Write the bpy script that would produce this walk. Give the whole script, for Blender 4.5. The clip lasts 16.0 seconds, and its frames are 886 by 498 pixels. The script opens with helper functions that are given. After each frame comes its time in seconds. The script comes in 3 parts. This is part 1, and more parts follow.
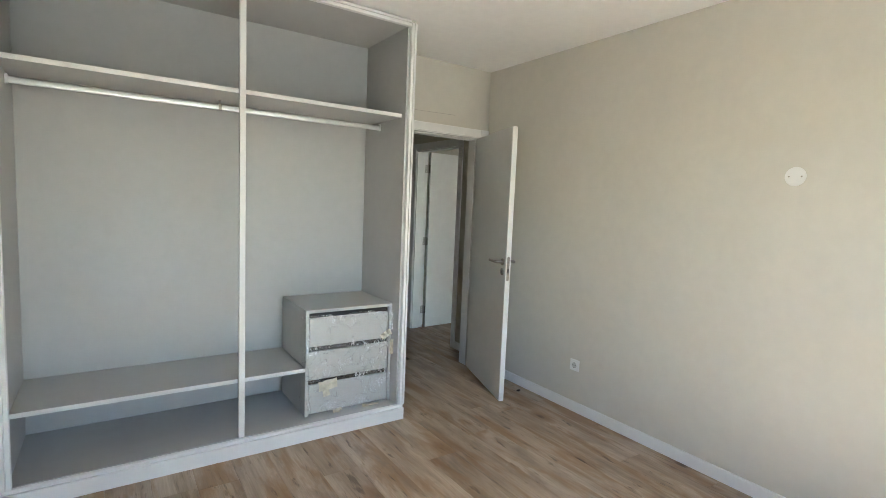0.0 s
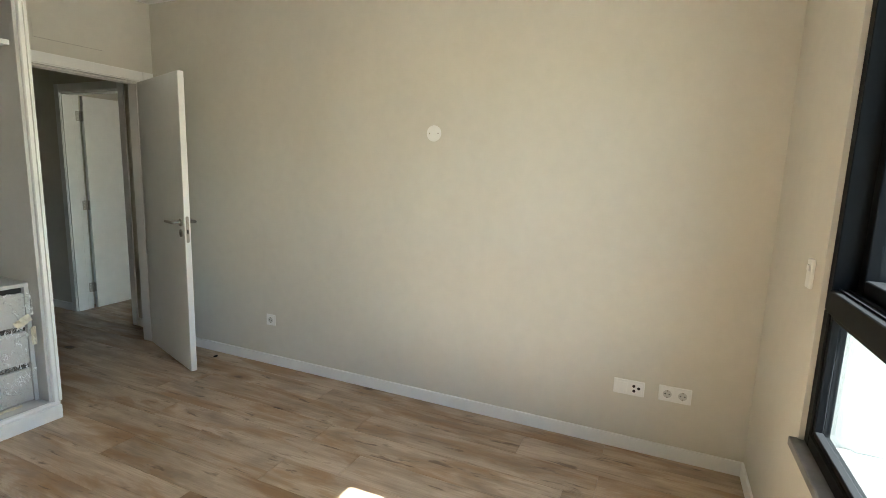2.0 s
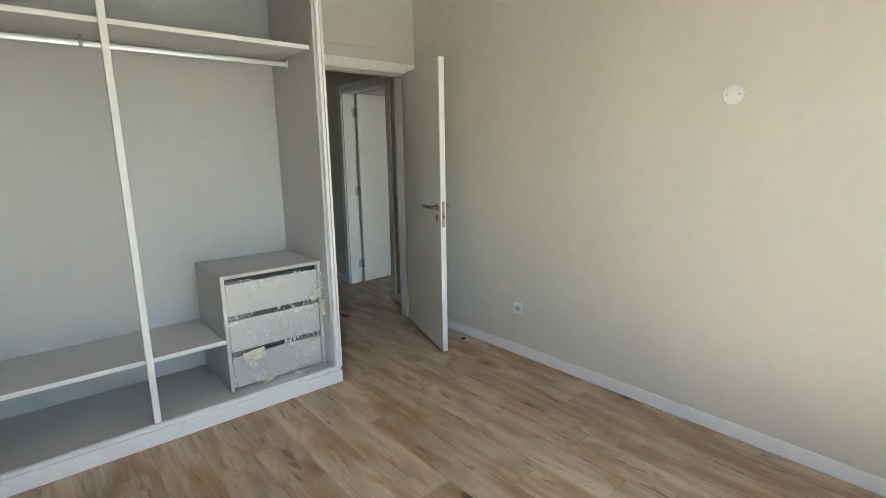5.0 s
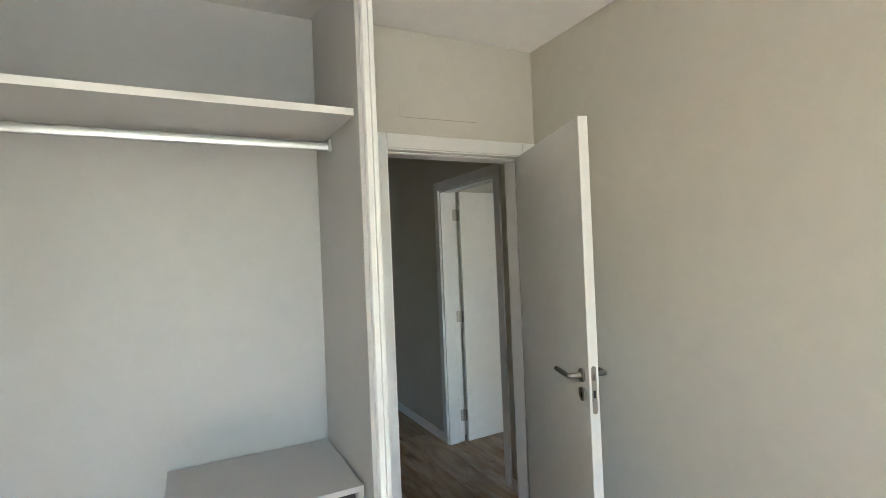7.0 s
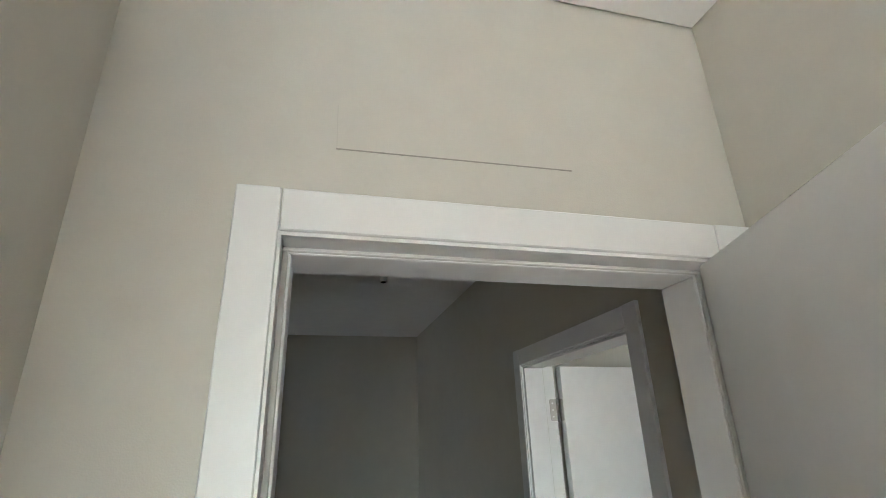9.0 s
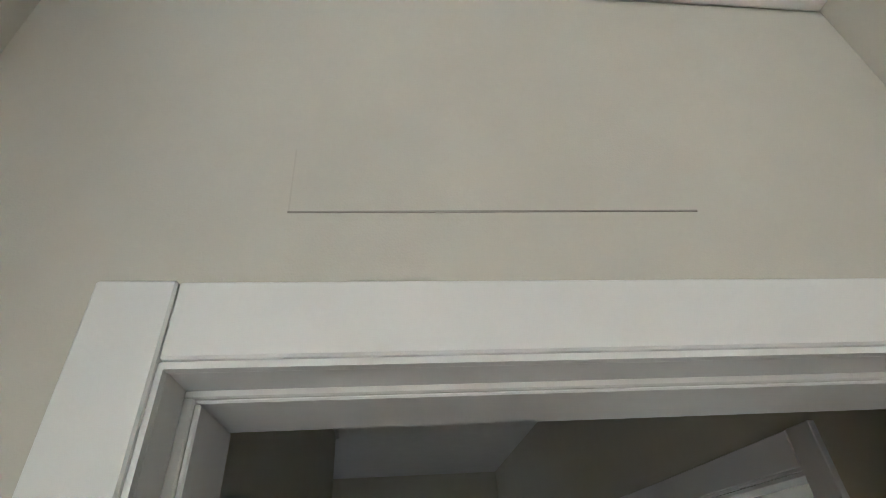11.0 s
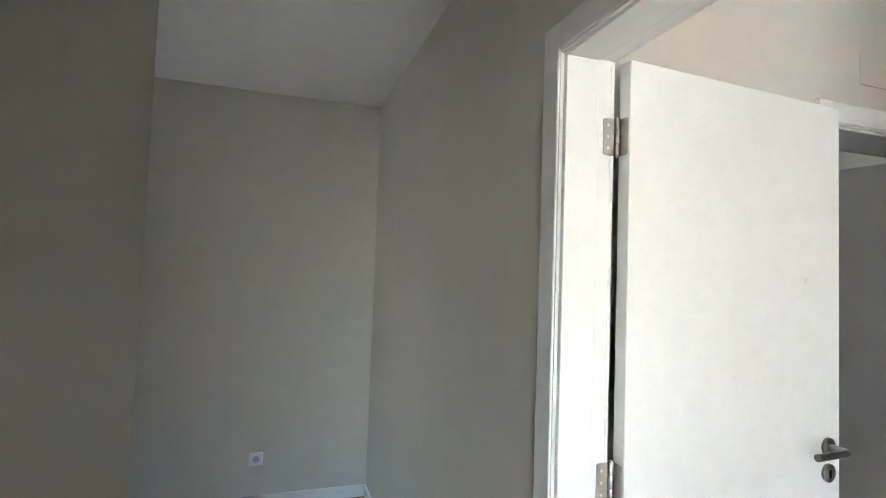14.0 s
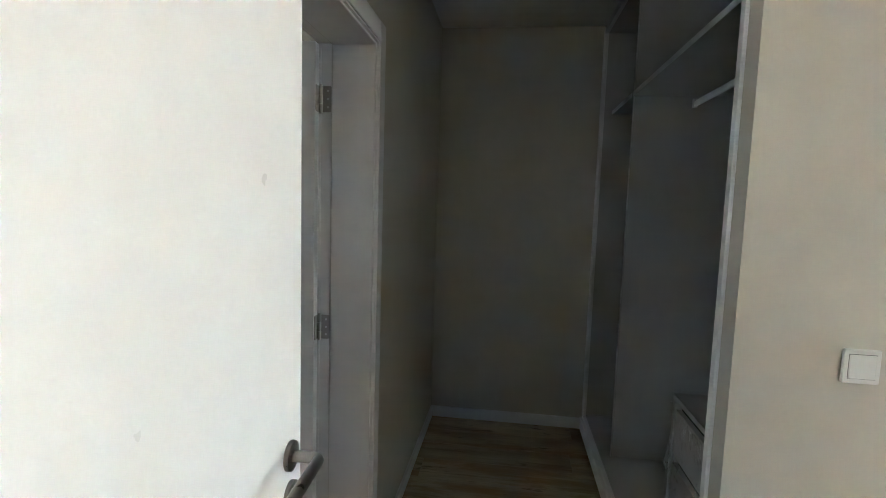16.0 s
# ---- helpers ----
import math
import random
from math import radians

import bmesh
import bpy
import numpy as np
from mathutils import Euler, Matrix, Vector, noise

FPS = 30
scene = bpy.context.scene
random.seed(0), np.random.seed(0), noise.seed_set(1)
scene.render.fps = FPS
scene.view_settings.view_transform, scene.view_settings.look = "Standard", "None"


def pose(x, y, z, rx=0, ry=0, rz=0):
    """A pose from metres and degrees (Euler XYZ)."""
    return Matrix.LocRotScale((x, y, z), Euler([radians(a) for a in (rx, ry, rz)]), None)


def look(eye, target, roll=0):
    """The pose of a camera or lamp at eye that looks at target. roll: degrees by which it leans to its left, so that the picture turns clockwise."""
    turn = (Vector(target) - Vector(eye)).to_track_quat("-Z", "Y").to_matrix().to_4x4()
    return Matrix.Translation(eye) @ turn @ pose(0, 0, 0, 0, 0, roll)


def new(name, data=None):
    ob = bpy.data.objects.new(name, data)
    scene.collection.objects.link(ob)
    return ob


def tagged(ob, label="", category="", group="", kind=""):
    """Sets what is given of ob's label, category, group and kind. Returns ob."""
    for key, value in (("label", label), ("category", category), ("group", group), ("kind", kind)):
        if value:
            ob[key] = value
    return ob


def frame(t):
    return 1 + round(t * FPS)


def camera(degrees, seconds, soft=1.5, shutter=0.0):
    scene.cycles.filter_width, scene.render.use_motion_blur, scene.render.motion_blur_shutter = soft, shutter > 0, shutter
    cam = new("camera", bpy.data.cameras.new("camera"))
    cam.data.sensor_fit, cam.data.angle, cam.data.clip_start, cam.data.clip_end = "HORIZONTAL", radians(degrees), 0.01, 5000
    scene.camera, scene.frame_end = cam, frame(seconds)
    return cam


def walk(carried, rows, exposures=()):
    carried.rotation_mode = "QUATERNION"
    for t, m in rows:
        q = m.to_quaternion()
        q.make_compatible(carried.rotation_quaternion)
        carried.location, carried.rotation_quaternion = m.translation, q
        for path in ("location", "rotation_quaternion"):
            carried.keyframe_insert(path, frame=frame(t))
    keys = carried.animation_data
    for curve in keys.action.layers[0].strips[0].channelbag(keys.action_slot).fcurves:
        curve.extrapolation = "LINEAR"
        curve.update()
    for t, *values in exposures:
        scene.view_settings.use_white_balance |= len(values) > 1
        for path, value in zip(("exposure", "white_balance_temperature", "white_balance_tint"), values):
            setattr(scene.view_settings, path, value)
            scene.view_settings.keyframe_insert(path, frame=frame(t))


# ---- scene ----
cam = camera(83.8, 16.0, 0.8)
PATH = [
    (0, (-2.75, 0.192, 1.451), (-1.63, 1.839, 1.265), 2.4),
    (0.5, (-2.724, 0.152, 1.445), (-1.356, 1.593, 1.214), 2.3),
    (1, (-2.684, 0.093, 1.445), (-1.097, 1.283, 1.187), 2.4),
    (1.5, (-2.661, 0.028, 1.446), (-0.925, 0.982, 1.174), 2.3),
    (2, (-2.654, -0.012, 1.432), (-0.846, 0.785, 1.122), 1.9),
    (2.5, (-2.65, 0.003, 1.428), (-0.961, 0.99, 1.012), 2.1),
    (3, (-2.672, 0.031, 1.356), (-1.162, 1.234, 0.834), 2.3),
    (5.5, (-2.396, 0.515, 1.422), (-1.17, 2.062, 1.1), -1.2),
    (6, (-2.137, 0.769, 1.419), (-1.0, 2.397, 1.18), -1.4),
    (6.5, (-1.896, 1.089, 1.455), (-0.885, 2.809, 1.326), -2.0),
    (7, (-1.672, 1.476, 1.522), (-0.760, 3.256, 1.539), -2.4),
    (7.5, (-1.384, 1.817, 1.576), (-0.568, 3.637, 1.719), -2.4),
    (8, (-1.166, 2.197, 1.573), (-0.440, 4.041, 1.844), -0.9),
    (8.5, (-0.984, 2.582, 1.652), (-0.385, 4.435, 2.108), -1.1),
    (9, (-0.794, 2.910, 1.734), (-0.308, 4.716, 2.443), -1.9),
    (9.5, (-0.722, 3.127, 1.807), (-0.319, 4.840, 2.759), -3.7),
    (9.7, (-0.722, 3.184, 1.84), (-0.343, 4.858, 2.866), -4.0),
    (11.8, (-0.656, 3.247, 1.867), (-0.51, 4.885, 3.005), -3.8),
    (12, (-0.662, 3.256, 1.843), (-0.506, 4.928, 2.93), -3.2),
    (12.5, (-0.645, 3.288, 1.729), (-0.449, 5.097, 2.558), -0.9),
    (13, (-0.574, 3.405, 1.607), (-0.344, 5.319, 2.139), 0.8),
    (13.5, (-0.581, 3.724, 1.55), (-0.249, 5.673, 1.854), 2.6),
    (14, (-0.505, 3.986, 1.487), (0.126, 5.881, 1.577), 2.0),
    (14.5, (-0.333, 4.247, 1.452), (0.768, 5.915, 1.391), 1.1),
    (15, (-0.169, 4.507, 1.428), (1.418, 5.718, 1.306), 1.0),
    (15.5, (-0.007, 4.631, 1.441), (1.871, 5.285, 1.228), 1.9),
    (16, (0.222, 4.626, 1.472), (2.195, 4.886, 1.282), 1.8),
]
EXPOSURES = [(0, 4.22, 5570, 2), (1, 4.26, 5680, 2), (2, 3.97, 5970, 0), (3.2, 3.97, 5900, -1), (5.3, 4.2, 5650, 1), (7, 4.4, 5650, 3),
             (8, 4.45, 5560, 4), (8.5, 4.75, 5380, 6), (9, 4.75, 5270, 6), (9.7, 4.55, 5250, 5), (12.2, 4.36, 5220, 5), (12.5, 5.0, 5150, 5), (13, 6.55, 5480, 5),
             (13.6, 6.22, 5500, 7), (14.3, 5.68, 5480, 8), (15, 5.12, 5280, 8), (15.5, 5.48, 5440, 8), (16, 6.0, 5440, 7)]
walk(cam, [(t, look(eye, target, roll)) for t, eye, target, roll in PATH], EXPOSURES)


# ---------------------------------------------------------------- world, sun
SUN_ELEVATION = radians(48.6)
SUN_WAY = Vector((-0.035 * math.cos(SUN_ELEVATION), math.cos(SUN_ELEVATION), -math.sin(SUN_ELEVATION))).normalized()

world = bpy.data.worlds.new("world")
scene.world = world
world.use_nodes = True
wn = world.node_tree.nodes
wl = world.node_tree.links
sky = wn.new("ShaderNodeTexSky")
sky.sky_type = "NISHITA"
sky.sun_disc = False
sky.sun_elevation = SUN_ELEVATION
sky.sun_rotation = radians(178)
wn["Background"].inputs["Strength"].default_value = 0.078
wl.new(sky.outputs["Color"], wn["Background"].inputs["Color"])

sun = new("sun", bpy.data.lights.new("sun", "SUN"))
sun.data.energy = 5.0
sun.data.angle = radians(0.53)
sun.data.color = (1.0, 0.965, 0.92)
sun.matrix_world = Matrix.Translation((-1.5, -6, 8)) @ SUN_WAY.to_track_quat("-Z", "Y").to_matrix().to_4x4()


# ---------------------------------------------------------------- materials
def material(name, colour, rough=0.5, metal=0.0):
    m = bpy.data.materials.new(name)
    m.use_nodes = True
    b = m.node_tree.nodes["Principled BSDF"]
    b.inputs["Base Color"].default_value = (*colour, 1)
    b.inputs["Roughness"].default_value = rough
    b.inputs["Metallic"].default_value = metal
    return m, m.node_tree.nodes, m.node_tree.links, b


def node(nodes, kind, **values):
    n = nodes.new(kind)
    for key, value in values.items():
        n.inputs[key].default_value = value
    return n


def ramp(nodes, stops):
    r = nodes.new("ShaderNodeValToRGB")
    while len(r.color_ramp.elements) < len(stops):
        r.color_ramp.elements.new(0.5)
    for e, (p, c) in zip(r.color_ramp.elements, stops):
        e.position = p
        e.color = (*c, 1)
    return r


def mix(nodes, links, a, b, factor, blend="MIX"):
    n = nodes.new("ShaderNodeMix")
    n.data_type = "RGBA"
    n.blend_type = blend
    for sock, value in ((n.inputs[6], a), (n.inputs[7], b), (n.inputs[0], factor)):
        if isinstance(value, (int, float)):
            sock.default_value = value
        elif isinstance(value, tuple):
            sock.default_value = (*value, 1)
        else:
            links.new(value, sock)
    return n.outputs[2]


def painted(name, colour, rough, fine=350.0, coarse=1.3, relief=0.04, vary=0.05, spread=0.10):
    """Rolled paint or lacquer: slight cloudy tone, slight change of gloss, fine orange-peel relief."""
    m, n, l, b = material(name, colour, rough)
    geo = n.new("ShaderNodeNewGeometry")
    cloud = node(n, "ShaderNodeTexNoise", Scale=coarse, Detail=4.0, Roughness=0.6)
    grain = node(n, "ShaderNodeTexNoise", Scale=fine, Detail=2.0)
    mid = node(n, "ShaderNodeTexNoise", Scale=14.0, Detail=4.0)
    for t in (cloud, grain, mid):
        l.new(geo.outputs["Position"], t.inputs["Vector"])
    dark = tuple(c * (1 - vary * 1.6) for c in colour)
    light = tuple(min(1.0, c * (1 + vary)) for c in colour)
    r = ramp(n, ((0.3, dark), (0.7, light)))
    l.new(cloud.outputs["Fac"], r.inputs["Fac"])
    r2 = ramp(n, ((0.35, (0.97, 0.97, 0.97)), (0.65, (1, 1, 1))))
    l.new(mid.outputs["Fac"], r2.inputs["Fac"])
    l.new(mix(n, l, r.outputs["Color"], r2.outputs["Color"], 1.0, "MULTIPLY"), b.inputs["Base Color"])
    rr = node(n, "ShaderNodeMapRange", **{"To Min": rough - spread / 2, "To Max": rough + spread / 2})
    l.new(mid.outputs["Fac"], rr.inputs["Value"])
    l.new(rr.outputs["Result"], b.inputs["Roughness"])
    bump = node(n, "ShaderNodeBump", Strength=relief, Distance=0.001)
    l.new(grain.outputs["Fac"], bump.inputs["Height"])
    l.new(bump.outputs["Normal"], b.inputs["Normal"])
    return m


WALL = painted("greige_wall_paint", (0.605, 0.577, 0.505), 0.62, fine=420, relief=0.25, vary=0.025)
CEILING = painted("white_ceiling_paint", (0.84, 0.83, 0.81), 0.8, relief=0.1, vary=0.015)
LACQUER = painted("white_lacquer", (0.80, 0.795, 0.775), 0.30, fine=160, relief=0.02, vary=0.012)
TRIM = painted("white_trim", (0.79, 0.785, 0.77), 0.36, fine=200, relief=0.03, vary=0.02)
MELAMINE = painted("pale_grey_melamine", (0.475, 0.472, 0.462), 0.48, fine=700, relief=0.10, vary=0.02)
MELAMINE_EDGE = painted("white_melamine_edging", (0.74, 0.735, 0.72), 0.38, relief=0.02, vary=0.015)
PLASTIC = painted("white_plastic", (0.78, 0.78, 0.76), 0.33, relief=0.01, vary=0.01)
ALUMINIUM = painted("black_aluminium", (0.009, 0.0095, 0.0105), 0.5, fine=900, relief=0.08, vary=0.1)
ALUMINIUM.node_tree.nodes["Principled BSDF"].inputs["Specular IOR Level"].default_value = 0.05
STONE = painted("grey_stone_sill", (0.16, 0.155, 0.15), 0.42, fine=120, coarse=9.0, relief=0.06, vary=0.22)
RENDERED = painted("grey_render", (0.22, 0.22, 0.22), 0.85, fine=150, coarse=2.4, relief=0.5, vary=0.14)
CONCRETE = painted("pale_concrete", (0.42, 0.415, 0.40), 0.8, fine=80, coarse=1.7, relief=0.3, vary=0.12)
EARTH = painted("dry_ground", (0.22, 0.19, 0.14), 0.9, fine=3, coarse=0.05, relief=0.3, vary=0.2)
# near-black for holes and small dark solids; also the painted shade inside drawer units
DARK = material("dark_gap", (0.012, 0.012, 0.013), 0.7)[0]
FAINT = material("filled_joint", (0.54, 0.512, 0.445), 0.8)[0]
GAP = material("joint_shadow_line", (0.33, 0.31, 0.27), 0.8)[0]
SEAM = material("grey_seam", (0.20, 0.20, 0.19), 0.6)[0]
SEAL = material("white_rubber_seal", (0.66, 0.65, 0.62), 0.6)[0]
WELL_SHADE = material("socket_well_shade", (0.52, 0.52, 0.50), 0.5)[0]


def brushed(name, colour, rough):
    m, n, l, b = material(name, colour, rough, 1.0)
    geo = n.new("ShaderNodeTexCoord")
    t = node(n, "ShaderNodeTexNoise", Scale=60.0, Detail=3.0)
    l.new(geo.outputs["Object"], t.inputs["Vector"])
    rr = node(n, "ShaderNodeMapRange", **{"To Min": rough - 0.08, "To Max": rough + 0.1})
    l.new(t.outputs["Fac"], rr.inputs["Value"])
    l.new(rr.outputs["Result"], b.inputs["Roughness"])
    return m


STEEL = brushed("satin_steel", (0.33, 0.305, 0.275), 0.30)
HINGE_STEEL = brushed("pale_hinge_steel", (0.47, 0.45, 0.42), 0.38)
CHROME = brushed("satin_aluminium", (0.74, 0.74, 0.74), 0.42)


def glass():
    m, n, l, b = material("window_glass", (1, 1, 1), 0.0)
    n.remove(b)
    clear = n.new("ShaderNodeBsdfTransparent")
    clear.inputs["Color"].default_value = (0.93, 0.95, 0.94, 1)
    shine = node(n, "ShaderNodeBsdfGlossy", Roughness=0.0)
    rim = node(n, "ShaderNodeLayerWeight", Blend=0.5)
    power = n.new("ShaderNodeMath")
    power.operation = "POWER"
    power.inputs[1].default_value = 5.0
    l.new(rim.outputs["Facing"], power.inputs[0])
    fres = node(n, "ShaderNodeMapRange", **{"To Min": 0.04, "To Max": 0.9})
    l.new(power.outputs[0], fres.inputs["Value"])
    mx = n.new("ShaderNodeMixShader")
    l.new(fres.outputs["Result"], mx.inputs["Fac"])
    l.new(clear.outputs[0], mx.inputs[1])
    l.new(shine.outputs[0], mx.inputs[2])
    l.new(mx.outputs[0], n["Material Output"].inputs["Surface"])
    return m


GLASS = glass()


def film_wrap():
    """Creased clear polythene: nearly clear, glints painted as thin white crease lines in patches, plus true gloss."""
    m, n, l, b = material("clear_polythene", (1, 1, 1), 0.1)
    n.remove(b)
    co = n.new("ShaderNodeTexCoord")
    patch = node(n, "ShaderNodeTexNoise", Scale=9.0, Detail=2.0, Distortion=0.6)
    l.new(co.outputs["Object"], patch.inputs["Vector"])

    def creases(scale, turn, width):
        mp = n.new("ShaderNodeMapping")
        mp.inputs["Rotation"].default_value = (0.0, turn, 0.0)
        mp.inputs["Scale"].default_value = (1.0, 1.0, 0.40)
        l.new(co.outputs["Object"], mp.inputs["Vector"])
        t = node(n, "ShaderNodeTexNoise", Scale=scale, Detail=3.0, Roughness=0.6, Distortion=0.5)
        l.new(mp.outputs[0], t.inputs["Vector"])
        # thin bands that become painted glints along the creases
        lines = ramp(n, ((0.5 - width, (0, 0, 0)), (0.5, (1.0,) * 3), (0.5 + width, (0, 0, 0))))
        l.new(t.outputs["Fac"], lines.inputs["Fac"])
        return t.outputs["Fac"], lines.outputs["Color"]

    h1, c1 = creases(21.0, 0.9, 0.024)
    h2, c2 = creases(28.0, -0.8, 0.020)
    h3, c3 = creases(20.0, 1.2, 0.012)
    lines = mix(n, l, mix(n, l, c1, c2, 1.0, "LIGHTEN"), c3, 1.0, "LIGHTEN")
    where = ramp(n, ((0.50, (0.03,) * 3), (0.58, (1.0,) * 3)))
    l.new(patch.outputs["Fac"], where.inputs["Fac"])
    lines = mix(n, l, lines, where.outputs["Color"], 1.0, "MULTIPLY")
    glint_mask = mix(n, l, lines, (0.015, 0.015, 0.015), 1.0, "ADD")
    height = n.new("ShaderNodeMath")
    height.operation = "ADD"
    l.new(h1, height.inputs[0])
    l.new(h2, height.inputs[1])
    bump = node(n, "ShaderNodeBump", Strength=1.0, Distance=0.010)
    l.new(height.outputs[0], bump.inputs["Height"])
    clear = n.new("ShaderNodeBsdfTransparent")
    # white diffuse colour of the painted glints and a trace of overall veil
    painted_glint = n.new("ShaderNodeBsdfDiffuse")
    painted_glint.inputs["Color"].default_value = (0.90, 0.91, 0.91, 1)
    shine = node(n, "ShaderNodeBsdfGlossy", Roughness=0.10)
    l.new(bump.outputs["Normal"], shine.inputs["Normal"])
    a = n.new("ShaderNodeMixShader")
    l.new(glint_mask, a.inputs["Fac"])
    l.new(clear.outputs[0], a.inputs[1])
    l.new(painted_glint.outputs[0], a.inputs[2])
    c = n.new("ShaderNodeMixShader")
    c.inputs["Fac"].default_value = 0.08
    l.new(a.outputs[0], c.inputs[1])
    l.new(shine.outputs[0], c.inputs[2])
    l.new(c.outputs[0], n["Material Output"].inputs["Surface"])
    return m


POLYTHENE = film_wrap()
TAPE = painted("yellowed_masking_tape", (0.64, 0.59, 0.46), 0.5, fine=200, coarse=30, relief=0.2, vary=0.12)


def oak():
    """Brushed oak boards: grain along y, dark cracks and knots, brown heart stains, each board of its own tone."""
    m, n, l, b = material("oak_laminate", (0.3, 0.2, 0.13), 0.42)
    geo = n.new("ShaderNodeNewGeometry")
    info = n.new("ShaderNodeObjectInfo")
    shift = n.new("ShaderNodeVectorMath")
    shift.operation = "MULTIPLY_ADD"
    shift.inputs[1].default_value = (37.0, 53.0, 11.0)
    comb = n.new("ShaderNodeCombineXYZ")
    for k in range(3):
        l.new(info.outputs["Random"], comb.inputs[k])
    l.new(comb.outputs[0], shift.inputs[0])
    l.new(geo.outputs["Position"], shift.inputs[2])

    def tex(scale, stretch, detail=4.0, rough=0.55, distort=0.0, through_boards=False):
        mp = n.new("ShaderNodeMapping")
        mp.inputs["Scale"].default_value = stretch
        l.new(geo.outputs["Position"] if through_boards else shift.outputs[0], mp.inputs["Vector"])
        t = node(n, "ShaderNodeTexNoise", Scale=scale, Detail=detail, Roughness=rough, Distortion=distort)
        l.new(mp.outputs[0], t.inputs["Vector"])
        return t.outputs["Fac"]

    fine = tex(120.0, (1, 0.045, 1), 5.0, 0.65)
    bands = tex(12.0, (1, 0.16, 1), 3.0, 0.5, 0.2)
    stain = tex(7.0, (1, 0.20, 1), 5.0, 0.62, 0.5)
    crack = tex(24.0, (1, 0.20, 1), 3.0, 0.6, 0.4)
    cloud = tex(9.0, (1, 0.30, 1), 4.0, 0.6, 0.3)
    dust = tex(30.0, (0.25, 1, 1), 3.0, 0.6, 0.8, True)
    dusty = tex(1.7, (1, 1, 1), 3.0, 0.6, 0.0, True)

    base = ramp(n, ((0.30, (0.325, 0.240, 0.164)), (0.5, (0.445, 0.340, 0.240)), (0.70, (0.520, 0.410, 0.302))))
    l.new(bands, base.inputs["Fac"])
    fr = ramp(n, ((0.32, (0.84, 0.83, 0.82)), (0.62, (1.07, 1.07, 1.07))))
    l.new(fine, fr.inputs["Fac"])
    c = mix(n, l, base.outputs["Color"], fr.outputs["Color"], 1.0, "MULTIPLY")
    sr = ramp(n, ((0.50, (0, 0, 0)), (0.58, (0.55, 0.55, 0.55)), (0.68, (0.88, 0.88, 0.88))))
    l.new(stain, sr.inputs["Fac"])
    c = mix(n, l, c, (0.285, 0.160, 0.068), sr.outputs["Color"])
    gr = ramp(n, ((0.52, (0, 0, 0)), (0.74, (0.7, 0.7, 0.7))))
    l.new(cloud, gr.inputs["Fac"])
    c = mix(n, l, c, (0.215, 0.165, 0.120), gr.outputs["Color"])
    cr = ramp(n, ((0.615, (0, 0, 0)), (0.71, (0.75, 0.75, 0.75))))
    l.new(crack, cr.inputs["Fac"])
    c = mix(n, l, c, (0.110, 0.070, 0.042), cr.outputs["Color"])
    mp = n.new("ShaderNodeMapping")
    mp.inputs["Scale"].default_value = (4.2, 2.1, 0.0)
    l.new(shift.outputs[0], mp.inputs["Vector"])
    vor = node(n, "ShaderNodeTexVoronoi", Scale=1.0, Randomness=1.0)
    l.new(mp.outputs[0], vor.inputs["Vector"])
    wob = node(n, "ShaderNodeMath")
    wob.operation = "MULTIPLY_ADD"
    l.new(fine, wob.inputs[0])
    wob.inputs[1].default_value = 0.05
    l.new(vor.outputs["Distance"], wob.inputs[2])
    hr = ramp(n, ((0.10, (0.75, 0.75, 0.75)), (0.32, (0, 0, 0))))
    l.new(wob.outputs[0], hr.inputs["Fac"])
    c = mix(n, l, c, (0.200, 0.110, 0.050), hr.outputs["Color"])
    streak = tex(46.0, (1, 0.035, 1), 4.0, 0.6, 0.3)
    st = ramp(n, ((0.60, (0, 0, 0)), (0.72, (0.50, 0.50, 0.50))))
    l.new(streak, st.inputs["Fac"])
    c = mix(n, l, c, (0.130, 0.080, 0.046), st.outputs["Color"])
    kr = ramp(n, ((0.10, (0.95, 0.95, 0.95)), (0.150, (0, 0, 0))))
    l.new(wob.outputs[0], kr.inputs["Fac"])
    c = mix(n, l, c, (0.060, 0.034, 0.020), kr.outputs["Color"])
    dr = ramp(n, ((0.488, (0, 0, 0)), (0.5, (0.30, 0.30, 0.30)), (0.512, (0, 0, 0))))
    l.new(dust, dr.inputs["Fac"])
    dw = ramp(n, ((0.58, (0, 0, 0)), (0.70, (1, 1, 1))))
    l.new(dusty, dw.inputs["Fac"])
    c = mix(n, l, c, (0.56, 0.52, 0.47), mix(n, l, dr.outputs["Color"], dw.outputs["Color"], 1.0, "MULTIPLY"))
    tone = ramp(n, ((0.0, (0.88, 0.865, 0.84)), (0.35, (1.0, 1.0, 1.0)), (0.7, (1.02, 1.03, 1.05)), (1.0, (1.10, 1.09, 1.06))))
    l.new(info.outputs["Random"], tone.inputs["Fac"])
    c = mix(n, l, c, tone.outputs["Color"], 1.0, "MULTIPLY")
    l.new(c, b.inputs["Base Color"])
    rr = node(n, "ShaderNodeMapRange", **{"To Min": 0.36, "To Max": 0.55})
    l.new(fine, rr.inputs["Value"])
    l.new(rr.outputs["Result"], b.inputs["Roughness"])
    bump = node(n, "ShaderNodeBump", Strength=0.25, Distance=0.001)
    l.new(fine, bump.inputs["Height"])
    l.new(bump.outputs["Normal"], b.inputs["Normal"])
    return m


OAK = oak()


